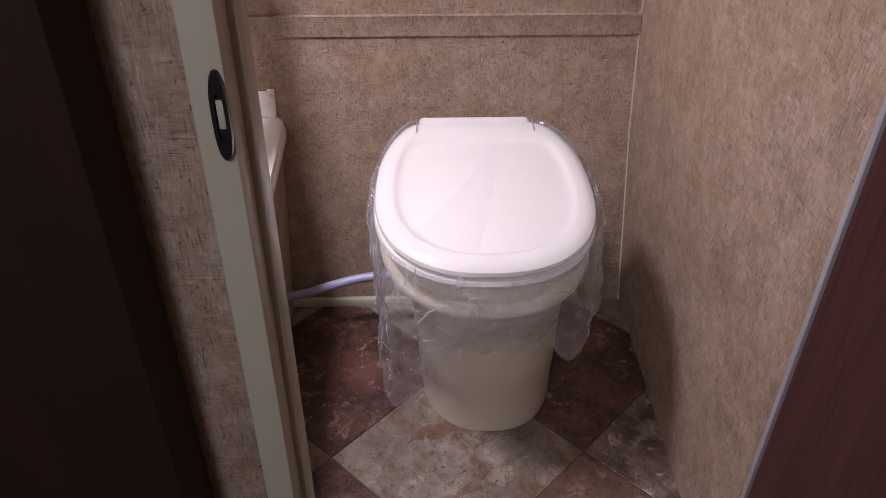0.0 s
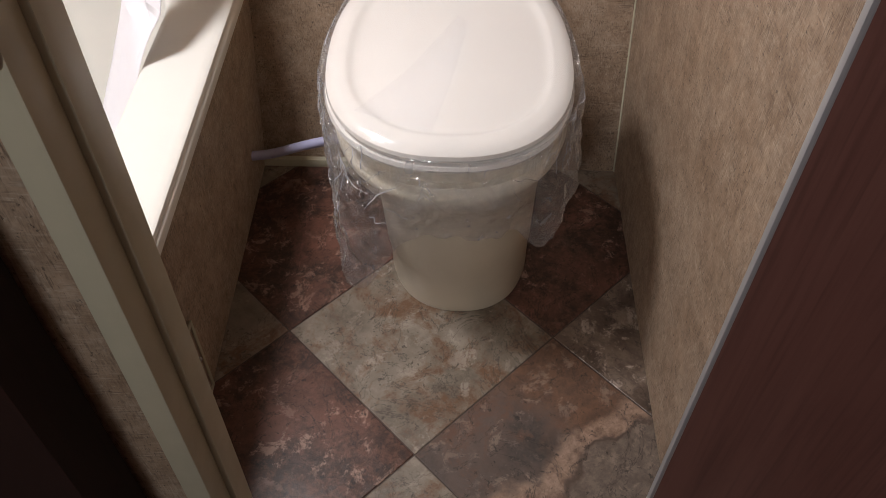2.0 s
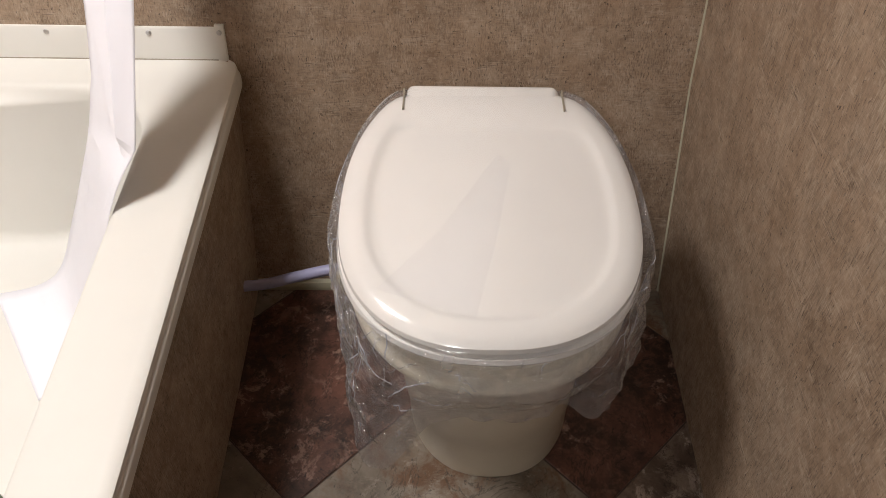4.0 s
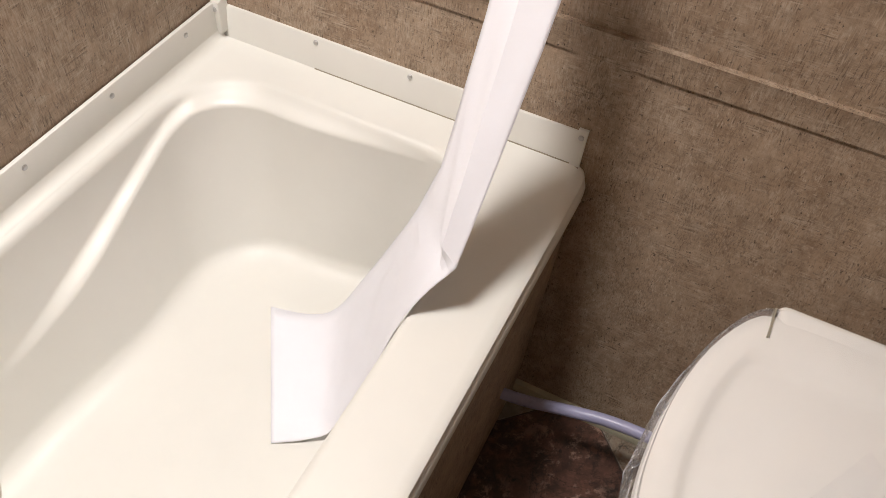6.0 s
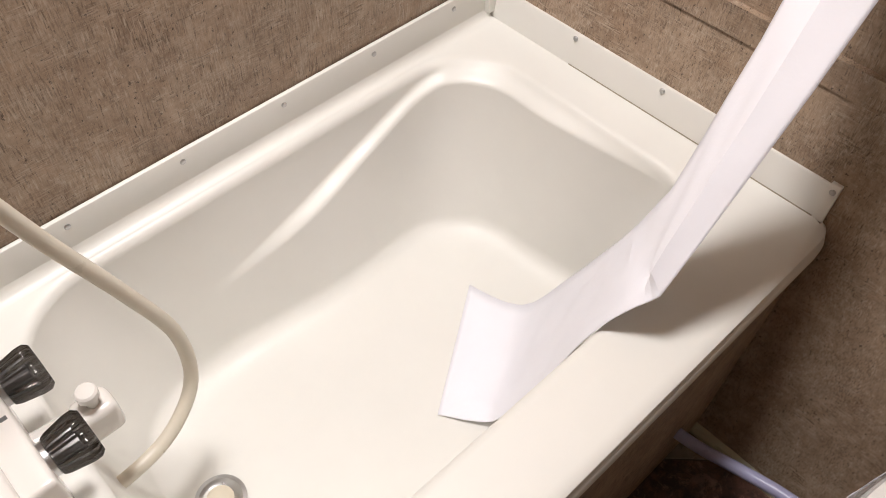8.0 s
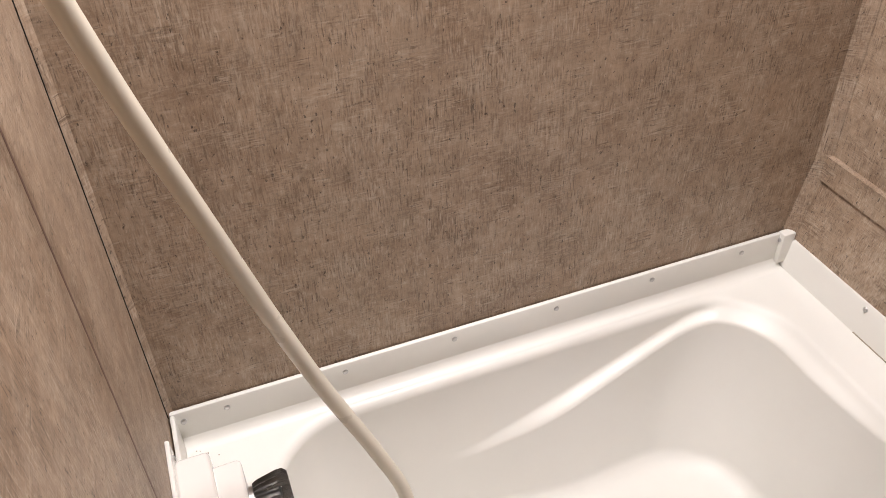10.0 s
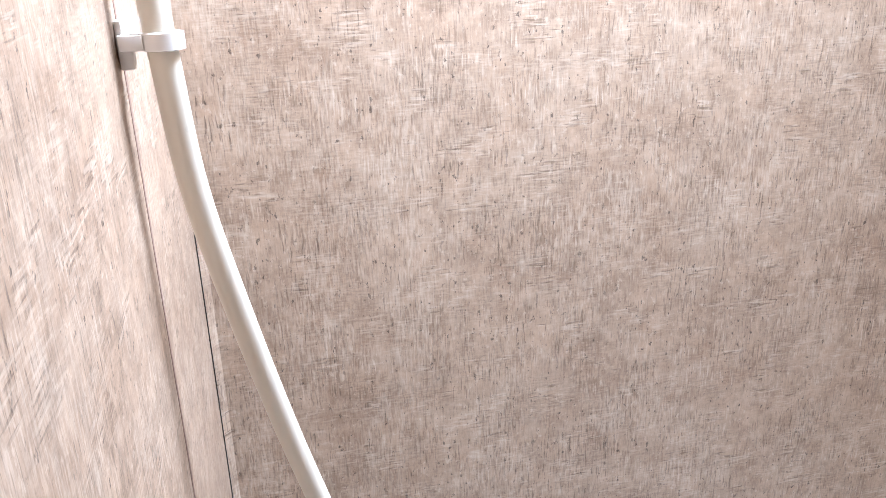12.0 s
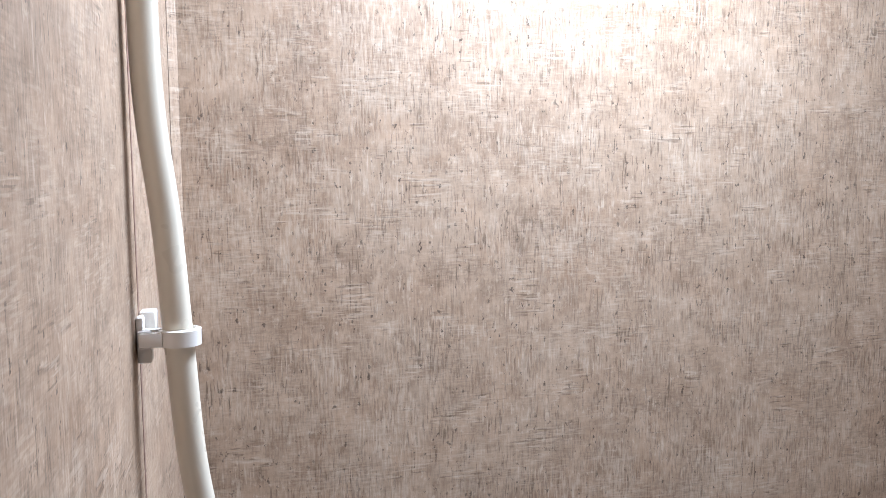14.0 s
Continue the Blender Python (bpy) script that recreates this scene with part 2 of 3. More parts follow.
BLACK = plain("black_plastic", (0.012, 0.012, 0.012), 0.3, vary=0.05)
PAPER = plain("white_paper", (0.86, 0.86, 0.92), 0.8, vary=0.02, relief=0.12)
HOSE = plain("ivory_vinyl_hose", (0.72, 0.67, 0.56), 0.3, vary=0.03)
TUBE = plain("lilac_water_tube", (0.42, 0.42, 0.62), 0.3, vary=0.05)
STEEL = plain("steel", (0.6, 0.6, 0.6), 0.3, 1.0, relief=0)
CEIL = plain("white_ceiling_vinyl", (0.75, 0.73, 0.70), 0.6)
GROUT = plain("dark_floor_joint", (0.07, 0.05, 0.04), 0.7)
INK = plain("grey_print", (0.12, 0.12, 0.12), 0.5, relief=0)
LIGHT_TILE = stone("pale_slate_tile", ((0.095, 0.074, 0.054), (0.265, 0.226, 0.178), (0.138, 0.076, 0.042), (0.195, 0.160, 0.124), (0.39, 0.34, 0.28)), 0.55)
DARK_TILE = stone("rust_slate_tile", ((0.012, 0.006, 0.004), (0.140, 0.058, 0.038), (0.034, 0.015, 0.009), (0.160, 0.072, 0.048), (0.42, 0.27, 0.205)), 0.6)
MIXED_TILE = stone("veined_slate_tile", ((0.050, 0.040, 0.035), (0.115, 0.080, 0.064), (0.120, 0.066, 0.045), (0.095, 0.072, 0.060), (0.36, 0.275, 0.215)), 0.45, layered=True)
CRACKLE_TILE = stone("crackled_slate_tile", ((0.045, 0.030, 0.022), (0.13, 0.090, 0.065), (0.20, 0.15, 0.115), (0.10, 0.070, 0.052), (0.42, 0.35, 0.29)), 1.0)
FILM = film("clear_plastic_film", 0.20, 1.0, 0.17)
FILM_TOP = film("taut_plastic_film", 0.02, 0.04, 0.02, 0.985)
FILM_LAP = film("doubled_plastic_film", 0.012, 0.15, 0.01, 0.984)
# milky white for glint streaks painted onto the creased film
FILM_GLINT = film("film_glint_streak", 0.50, 0.1, 0.25, 1.0)
SMOKE = smoked("smoked_acrylic")


# ---- building helpers ----
def mesh_of(name, bm, mat, smooth=True):
    me = bpy.data.meshes.new(name)
    bmesh.ops.recalc_face_normals(bm, faces=bm.faces)
    bm.to_mesh(me)
    bm.free()
    me.materials.append(mat)
    for p in me.polygons:
        p.use_smooth = smooth
    if smooth:
        me.set_sharp_from_angle(angle=radians(38))
    return me


def solid(name, bm, mat, label="", category="", kind="", smooth=True):
    return tagged(new(name, mesh_of(name, bm, mat, smooth)), label, category, "", kind)


def part(name, bm, mat, parent, label="", smooth=True):
    ob = new(name, mesh_of(name, bm, mat, smooth))
    ob.parent = parent
    ob.matrix_parent_inverse = parent.matrix_world.inverted()
    return tagged(ob, label)


def thing(name, label, category, at=(0, 0, 0), group=""):
    ob = new(name)
    ob.location = at
    ob.matrix_world = Matrix.Translation(at)
    ob.empty_display_size = 0.05
    return tagged(ob, label, category, group)


def add_box(bm, x0, x1, y0, y1, z0, z1, bevel=0.0, segments=2):
    m = Matrix.Translation(((x0 + x1) / 2, (y0 + y1) / 2, (z0 + z1) / 2)) @ Matrix.Diagonal((x1 - x0, y1 - y0, z1 - z0, 1))
    got = bmesh.ops.create_cube(bm, size=1, matrix=m)
    if bevel:
        edges = list({e for v in got["verts"] for e in v.link_edges})
        bmesh.ops.bevel(bm, geom=edges, offset=bevel, segments=segments, affect="EDGES", profile=0.5)
    return bm


def box(*a, **k):
    return add_box(bmesh.new(), *a, **k)


def add_rings(bm, rings, cap_first=True, cap_last=True, closed=True):
    rows = [[bm.verts.new(p) for p in r] for r in rings]
    n = len(rows[0])
    for a, b in zip(rows, rows[1:]):
        for i in range(n if closed else n - 1):
            j = (i + 1) % n
            bm.faces.new((a[i], a[j], b[j], b[i]))
    if cap_first:
        bm.faces.new(rows[0][::-1])
    if cap_last:
        bm.faces.new(rows[-1])
    return bm


def spline(points, per=8):
    pts = [Vector(p) for p in points]
    pts = [2 * pts[0] - pts[1]] + pts + [2 * pts[-1] - pts[-2]]
    out = []
    for a, b, c, d in zip(pts, pts[1:], pts[2:], pts[3:]):
        for k in range(per):
            t = k / per
            out.append(0.5 * (2 * b + (c - a) * t + (2 * a - 5 * b + 4 * c - d) * t * t + (3 * b - a - 3 * c + d) * t ** 3))
    return out + [pts[-2]]


def tube(points, radius, sides=14, per=8, bm=None):
    line = spline(points, per)
    bm = bm or bmesh.new()
    up = Vector((1, 0.01, 0))
    rings = []
    for i, p in enumerate(line):
        d = (line[min(i + 1, len(line) - 1)] - line[max(i - 1, 0)]).normalized()
        side = (up - d * up.dot(d)).normalized()
        up = side
        other = d.cross(side)
        rings.append([p + radius * (math.cos(a) * side + math.sin(a) * other) for a in (2 * math.pi * k / sides for k in range(sides))])
    return add_rings(bm, rings)


def lathe(profile, m, sides=32, bm=None, flute=0.0, flutes=0):
    """Profile of (radius, height) turned about z, laid at the pose m."""
    bm = bm or bmesh.new()
    rings = []
    for r, z in profile:
        rings.append([m @ Vector(((r * (1 + flute * math.cos(flutes * a)) * math.cos(a)), r * (1 + flute * math.cos(flutes * a)) * math.sin(a), z)) for a in (2 * math.pi * k / sides for k in range(sides))])
    return add_rings(bm, rings)


def smooth_step(a, b, x):
    t = min(1, max(0, (x - a) / (b - a)))
    return t * t * (3 - 2 * t)


# ---- plan, in metres ----
RIGHT, LEFT, FRONT = 0.673, -0.703, -0.966
OUT = -1.008
CEILING = 2.0
HALL_BACK, HALL_LEFT, HALL_RIGHT = -2.5, -0.75, 0.96


def back_y(z):
    """The back wall leans out from the floor to the trim strip, then stands upright."""
    if z < 0.38:
        return -0.120 + 0.337 * z
    return 0.008 + 0.1935 * (z - 0.38) if z < 0.605 else 0.0515


# ---- structure ----
solid("floor", box(HALL_LEFT - 0.02, HALL_RIGHT + 0.02, HALL_BACK, 0.1, -0.04, -0.0012), GROUT, "vinyl floor in a diagonal stone tile print", "floor", "structure")

bm = bmesh.new()
prof = [(back_y(0) , -0.03), (back_y(0), 0), (back_y(0.38), 0.38), (back_y(0.6), 0.6), (0.0515, 0.606), (0.0515, CEILING)]
add_rings(bm, [[(x, y, z) for y, z in prof] + [(x, y + 0.04, z) for y, z in prof[::-1]] for x in (LEFT - 0.03, RIGHT + 0.03)])
solid("wall_back", bm, WALL, "taupe distressed wallboard that leans outward below a trim strip", "wall", "structure")
solid("wall_left", box(LEFT - 0.035, LEFT, FRONT, 0.0515, -0.03, CEILING), WALL, "taupe distressed wallboard shower wall", "wall", "structure")
solid("wall_right", box(RIGHT, RIGHT + 0.035, -1.0230, 0.0515, -0.03, CEILING), WALL, "taupe distressed wallboard beside the toilet", "wall", "structure")
front = solid("wall_front", box(LEFT - 0.035, 0.0545, OUT, FRONT, -0.03, CEILING), WALL, "taupe distressed wallboard partition with the tub tap on it", "wall", "structure")
part("header", box(0.0545, RIGHT - 0.001, OUT, FRONT, 1.957, CEILING), WALL, front)
solid("wall_hall_back", box(HALL_LEFT - 0.04, HALL_RIGHT + 0.04, HALL_BACK - 0.04, HALL_BACK, -0.03, CEILING), WALL, "taupe wallboard closing the hall", "wall", "structure")
solid("wall_hall_left", box(HALL_LEFT - 0.04, HALL_LEFT, HALL_BACK, OUT, -0.03, CEILING), WALL, "taupe wallboard side of the hall", "wall", "structure")
solid("ceiling", box(HALL_LEFT - 0.05, HALL_RIGHT + 0.05, HALL_BACK - 0.04, 0.1, CEILING, CEILING + 0.03), CEIL, "white vinyl ceiling panel", "ceiling", "structure")

# wallboard seam battens, corner coves, skirting
strip = bmesh.new()
edge = [(back_y(0.571), 0.571), (back_y(0.571) - 0.0045, 0.571), (back_y(0.6) - 0.0065, 0.6), (0.0425, 0.612), (0.0520, 0.613)]
add_rings(strip, [[(x, y, z) for y, z in edge] for x in (LEFT + 0.002, RIGHT - 0.002)])
solid("trim_strip", strip, WALL, "taupe wallboard trim strip across the back wall", "trim", "structure")
bm = bmesh.new()
add_rings(bm, [[(RIGHT - 0.0032, back_y(z) - 0.0008, z), (RIGHT - 0.0005, back_y(z) - 0.0032, z), (RIGHT + 0.002, back_y(z) + 0.004, z)] for z in (0.0, 0.38, 0.6, 0.612, 1.2, CEILING)])
solid("corner_trim", bm, TRIM, "thin ivory cove trim in the wall corner", "trim", "structure")
bm = bmesh.new()
add_rings(bm, [[(LEFT + 0.017, back_y(z) - 0.001, z), (LEFT + 0.0005, back_y(z) - 0.017, z), (LEFT - 0.002, back_y(z) + 0.004, z)] for z in (0.44, 0.6, 0.612, 1.2, CEILING)])
solid("corner_trim", bm, WALL, "taupe cove trim in the shower corner", "trim", "structure")
bm = bmesh.new()
add_rings(bm, [[(LEFT + 0.008, FRONT + 0.0005, z), (LEFT + 0.0005, FRONT + 0.008, z), (LEFT - 0.002, FRONT - 0.002, z)] for z in (0.44, 1.2, CEILING)])
solid("corner_trim", bm, WALL, "taupe cove trim in the shower corner", "trim", "structure")
bm = bmesh.new()
add_rings(bm, [[(x, back_y(0) - 0.008, 0), (x, back_y(0) - 0.008, 0.010), (x, back_y(0) - 0.004, 0.016), (x, back_y(0.03) + 0.002, 0.018), (x, back_y(0) + 0.002, 0)] for x in (-0.074, 0.36)])
solid("baseboard", bm, TRIM, "small ivory quarter-round skirting at the back wall", "baseboard", "structure")
solid("wall_seam", box(-0.4430, -0.4382, FRONT - 0.001, FRONT + 0.0003, 0.55, CEILING), SEAM, "thin dark seam between two wallboards", "seam", "structure")

solid("wall_seam", box(LEFT + 0.0085, LEFT + 0.0102, FRONT - 0.001, FRONT + 0.0012, 0.47, 1.27), BLACK, "thin black gap beside the corner cove trim", "seam", "structure")

# door frame at the open side of the bathroom
jamb = solid("door_frame", box(0.055, 0.0880, -1.000, FRONT + 0.003, 0, 1.955, bevel=0.002), TRIM, "pale olive vinyl door jamb with a stepped casing", "door frame", "structure")
part("casing", box(0.0548, 0.0815, -1.0365, -0.9995, 0, 1.955, bevel=0.002), TRIM, jamb)
panel = solid("wall_panel", box(0.5530, HALL_RIGHT, -1.0300, -1.0235, 0, CEILING), DARKWOOD, "dark cherry wood panel at the end of the toilet wall", "wall", "structure")
part("edge_trim", box(0.5490, 0.5535, -1.0305, -1.0230, 0, CEILING, bevel=0.0012), GREY, panel, "grey vinyl edge trim")
solid("wall_hall_right", box(HALL_RIGHT, HALL_RIGHT + 0.04, HALL_BACK, -1.0165, -0.03, CEILING), DARKWOOD, "dark cherry wood panelling on the side of the hall", "wall", "structure")


# ---- things ----
def lid_edge(a, grow, cut=0.0):
    """Point on the toilet lid's outline, grown outward: round at the front, drawn in towards a straight hinge side."""
    u, v = math.cos(a), math.sin(a)
    ex = 2.35 if v < 0 else 2.25
    s = (abs(u) ** ex + abs(v) ** ex) ** (-1 / ex)
    h = 0.186 if v < 0 else 0.252
    px, py = 0.3238 + (0.1785 + grow) * u * s, -0.412 + (h + grow) * v * s
    back = -0.202 + grow - cut
    return px, py if py < back - 0.03 else back - 0.03 + 0.03 * math.tanh((py - back + 0.03) / 0.03)


def bathtub():
    """Moulded tub: deck, basin with a lumbar ridge, wall flange with screws, drain, and a clad apron."""
    tub = thing("bathtub", "ivory moulded plastic bathtub with wall flange and panelled apron", "bathtub", (-0.38, -0.49, 0))
    x0, y0, y1, top = LEFT + 0.002, FRONT + 0.002, 0.0105, 0.408
    n = 300
    cx, cy = -0.415, -0.47

    def rounded(xa, xb, ya, yb, r, z, shift=None):
        """Rounded rectangle met by n rays from one centre."""
        pts = []
        for k in range(n):
            a = 2 * math.pi * (k + 0.5) / n
            d = Vector((math.cos(a), math.sin(a)))
            lo, hi = 0.0, 2.0
            for _ in range(26):
                m = (lo + hi) / 2
                px, py = cx + d.x * m, cy + d.y * m
                qx, qy = max(xa + r - px, px - (xb - r), 0), max(ya + r - py, py - (yb - r), 0)
                inside = xa < px < xb and ya < py < yb and math.hypot(qx, qy) <= r
                lo, hi = (m, hi) if inside else (lo, m)
            dist = lo
            if shift:
                dist -= shift(cx + d.x * lo, cy + d.y * lo, z)
            pts.append((cx + d.x * dist, cy + d.y * dist, z))
        return pts

    def ridge(x, y, z):
        """Inward bulge of the wall under a line that sinks from the back rim along the long side."""
        u = min(1, max(0, (y + 0.58) / 0.45))
        amount = 0.024 * smooth_step(-0.62, -0.36, y) * smooth_step(-0.22, -0.52, x)
        line = 0.260 + 0.136 * (u ** 1.4) * (1.35 - 0.35 * u)
        return amount * (1 - smooth_step(line - 0.013, line + 0.005, z))

    rings = [rounded(x0, -0.077, y0, y1, 0.001, top)]
    xa, xb, ya, yb = -0.680, -0.160, -0.872, -0.052
    rings.append(rounded(xa, xb, ya, yb, 0.12, top))
    for k in range(1, 5):
        a = k / 4 * math.pi / 2
        e = 0.014 * math.sin(a)
        rings.append(rounded(xa + e, xb - e, ya + e, yb - e, 0.12, top - 0.014 * (1 - math.cos(a)), ridge))
    z = top - 0.014
    steps = 90
    floor_z = 0.130
    for k in range(1, steps + 1):
        s = k / steps
        zz = z + (floor_z + 0.03 - z) * s
        e = 0.014 + 0.045 * s ** 1.4
        rings.append(rounded(xa + e, xb - e * 0.8, ya + e, yb - e, 0.12 + 0.02 * s, zz, ridge))
    for k in range(1, 7):
        a = k / 6 * math.pi / 2
        e = 0.059 + 0.05 * (1 - math.cos(a))
        rings.append(rounded(xa + e, xb - e * 0.85, ya + e, yb - e, 0.14, floor_z + 0.03 - 0.03 * math.sin(a), ridge))
    for s in (0.75, 0.4, 0.1):
        last = rings[-1]
        rings.append([(cx + (p[0] - cx) * s, cy + (p[1] - cy) * s, floor_z - 0.003) for p in last])
    bm = bmesh.new()
    add_rings(bm, rings, cap_first=False)
    part("basin", bm, TUB, tub)
    # rolled lip over the apron, rounded off at the back corner
    bm = bmesh.new()
    lip = [(-0.077, top), (-0.0660, top), (-0.0610, top - 0.003), (-0.0595, top - 0.009), (-0.0615, top - 0.0115), (-0.0585, top - 0.0145), (-0.0565, top - 0.020), (-0.0565, top - 0.033), (-0.060, top - 0.037), (-0.077, top - 0.037)]
    add_rings(bm, [[(max(-0.0772, x - inset), y, zz) for x, zz in lip] for y, inset in ((y0, 0), (-0.022, 0), (-0.004, 0.0015), (0.005, 0.005), (0.011, 0.010), (0.0135, 0.018))])
    part("lip", bm, TUB, tub)
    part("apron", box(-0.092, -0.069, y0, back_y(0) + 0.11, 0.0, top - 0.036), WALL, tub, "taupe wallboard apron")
    hatch = part("access_hatch", box(-0.0715, -0.064, -0.95, -0.672, 0.012, 0.190, bevel=0.002), WALL, tub)
    for b in ((-0.95, -0.672, 0.184, 0.192), (-0.95, -0.672, 0.010, 0.018), (-0.680, -0.672, 0.018, 0.184)):
        part("edging", box(-0.0645, -0.0615, b[0], b[1], b[2], b[3], bevel=0.001), TRIM, hatch)
    part("knob", lathe([(0.0, 0.0), (0.004, 0), (0.004, 0.003), (0.0025, 0.005)], pose(-0.0635, -0.690, 0.11, 0, 90, 0), 12), STEEL, hatch)
    # wall flange, the one at the back leaning with its wall
    rim_l, rim_b = top + 0.066, top + 0.053
    part("flange", box(x0, x0 + 0.008, y0, y1 - 0.002, top - 0.001, rim_l, bevel=0.003), TUB, tub)
    part("flange", box(x0 + 0.008, -0.10, y0, y0 + 0.007, top - 0.001, rim_l, bevel=0.003), TUB, tub)

    def leaning(name, xa, xb, front, high):
        bm = bmesh.new()
        low, up = back_y(top) - 0.003 - front, back_y(top + high) - 0.0055 - front
        add_rings(bm, [[(x, low, top - 0.001), (x, up, top + high - 0.002), (x, up + 0.002, top + high), (x, up + 0.009, top + high), (x, low + 0.012, top - 0.001)] for x in (xa, xa + 0.001, xb - 0.001, xb)])
        part(name, bm, TUB, tub)

    leaning("flange", x0 + 0.008, -0.080, 0.0, rim_b - top)
    leaning("flange_end", -0.0915, -0.0770, 0.0012, rim_b - top + 0.005)
    cap = box(x0 + 0.001, x0 + 0.017, y1 - 0.012, y1 + 0.012, top + 0.010, rim_l + 0.002, bevel=0.003)
    part("corner_cap", cap, TUB, tub)
    bm = bmesh.new()
    # fillet between the long flange and the deck; the back flange is a strip laid on with an open joint
    pts = [(0.016 * (1 - math.sin(k / 10 * math.pi)), 0.016 * (1 - math.cos(k / 10 * math.pi))) for k in range(6)]
    add_rings(bm, [[(x0 + 0.008 + u, y, top + w) for u, w in pts] for y in (y0 + 0.007, y1 - 0.003)], False, False, closed=False)
    # shade of the open joint, put in as a thin brown strip
    part("joint", box(-0.52, -0.0925, back_y(top) - 0.0042, back_y(top) + 0.002, top - 0.001, top + 0.0011), GAP_SHADE, tub, "thin brown strip for the shaded joint under the flange strip")
    part("fillet", bm, TUB, tub)
    spots = [(x0 + 0.0080, y, 0.4585, 0, 90, 0) for y in (-0.073, -0.237, -0.401, -0.564, -0.727, -0.891)]
    spots += [(x, back_y(0.453) - 0.0050, 0.453, 90 - 10, 0, 0) for x in (-0.519, -0.356, -0.196)]
    spots += [(-0.0845, back_y(0.455) - 0.0064, 0.455, 90 - 10, 0, 0), (x0 + 0.014, y0 + 0.016, 0.462, 0, 90, 0), (x0 + 0.009, y1 - 0.012, 0.463, 90, 0, 0)]
    for s in spots:
        bm = lathe([(0.0042, -0.001), (0.0042, 0.0012), (0.003, 0.0024), (0.0012, 0.0026)], pose(*s), 14)
        part("screw", bm, STEEL, tub)
    drain = part("drain", lathe([(0.034, -0.004), (0.036, 0.004), (0.030, 0.0055), (0.024, 0.001), (0.0, 0.0005)], pose(-0.432, -0.757, floor_z - 0.001), 40), STEEL, tub)
    part("stopper", lathe([(0.017, 0.0), (0.019, 0.006), (0.014, 0.010), (0.006, 0.011)], pose(-0.432, -0.757, floor_z), 32), BONE, drain)
    return tub


def toilet():
    """Camper toilet: round pedestal, bowl, seat ring, lid with a dished field and a hinge block."""
    wc = thing("toilet", "white plastic camper toilet with closed lid", "toilet", (0.33, -0.38, 0))
    n = 72

    def oval(x, hw, yf, yb, z, tilt=0.0, ex=2.3):
        c, h = (yf + yb) / 2, (yb - yf) / 2
        pts = []
        for k in range(n):
            a = 2 * math.pi * k / n
            u, v = math.cos(a), math.sin(a)
            s = (abs(u) ** ex + abs(v) ** ex) ** (-1 / ex)
            px, py = x + hw * u * s, c + h * v * s
            pts.append((px, py, z + tilt * (py - c)))
        return pts

    rings = [oval(0.347, 0.126, -0.500, -0.19, 0.0), oval(0.347, 0.128, -0.502, -0.19, 0.012), oval(0.346, 0.129, -0.503, -0.185, 0.09), oval(0.344, 0.133, -0.508, -0.18, 0.10),
             oval(0.340, 0.139, -0.518, -0.175, 0.22), oval(0.335, 0.146, -0.532, -0.17, 0.31), oval(0.331, 0.155, -0.550, -0.165, 0.350), oval(0.328, 0.166, -0.572, -0.16, 0.372), oval(0.327, 0.168, -0.576, -0.16, 0.384)]
    bm = bmesh.new()
    add_rings(bm, rings)
    part("pedestal", bm, BONE, wc, "bone plastic pedestal")
    bm = bmesh.new()
    add_rings(bm, [oval(0.327, 0.168, -0.580, -0.165, 0.378, 0.05), oval(0.327, 0.180, -0.596, -0.165, 0.388, 0.05), oval(0.327, 0.181, -0.598, -0.165, 0.396, 0.05), oval(0.327, 0.180, -0.596, -0.165, 0.404, 0.05), oval(0.327, 0.173, -0.588, -0.17, 0.412, 0.05)])
    part("bowl_rim", bm, BONE, wc, "bone plastic bowl rim")
    bm = bmesh.new()
    add_rings(bm, [oval(0.327, 0.164, -0.576, -0.17, 0.400, 0.05), oval(0.327, 0.166, -0.578, -0.17, 0.440, 0.07), oval(0.327, 0.163, -0.574, -0.17, 0.456, 0.09)])
    part("bowl", bm, BONE, wc, "bone plastic bowl wall between rim and seat")

    def outline(grow, z):
        pts = []
        for k in range(n):
            px, py = lid_edge(2 * math.pi * k / n, grow, 0.036 * smooth_step(-0.024, -0.030, grow))
            pts.append((px, py, z + 0.006 + 0.09 * (py + 0.40)))
        return pts

    bm = bmesh.new()
    add_rings(bm, [outline(-0.010, 0.452), outline(0.002, 0.455), outline(0.005, 0.461), outline(0.003, 0.467), outline(-0.014, 0.470)])
    part("seat", bm, CHINA, wc)
    bm = bmesh.new()
    lid = [outline(-0.010, 0.4715), outline(-0.001, 0.4725), outline(0.002, 0.477), outline(0.001, 0.4835), outline(-0.005, 0.4885), outline(-0.014, 0.4915), outline(-0.026, 0.4925),
           outline(-0.030, 0.4920), outline(-0.034, 0.4895), outline(-0.040, 0.4880), outline(-0.048, 0.4885), outline(-0.08, 0.4905), outline(-0.13, 0.4920), outline(-0.172, 0.4925)]
    add_rings(bm, lid)
    part("lid", bm, CHINA, wc)
    bm = box(0.217, 0.423, -0.246, -0.190, 0.470, 0.5145, bevel=0.012, segments=4)
    bmesh.ops.rotate(bm, verts=bm.verts, cent=(0.325, -0.21, 0.51), matrix=Matrix.Rotation(radians(7), 3, "X"))
    hinge = part("hinge_block", bm, CHINA, wc)
    # brown strips carry the shade of the gaps beside the hinge
    for sx in (0.2145, 0.4255):
        part("hinge_gap_shade", box(sx - 0.0011, sx + 0.0011, -0.246, -0.203, 0.498, 0.5150), GAP_SHADE, hinge)
    part("back_housing", box(0.225, 0.425, -0.205, -0.118, 0.02, 0.44, bevel=0.02, segments=3), BONE, wc)
    return wc


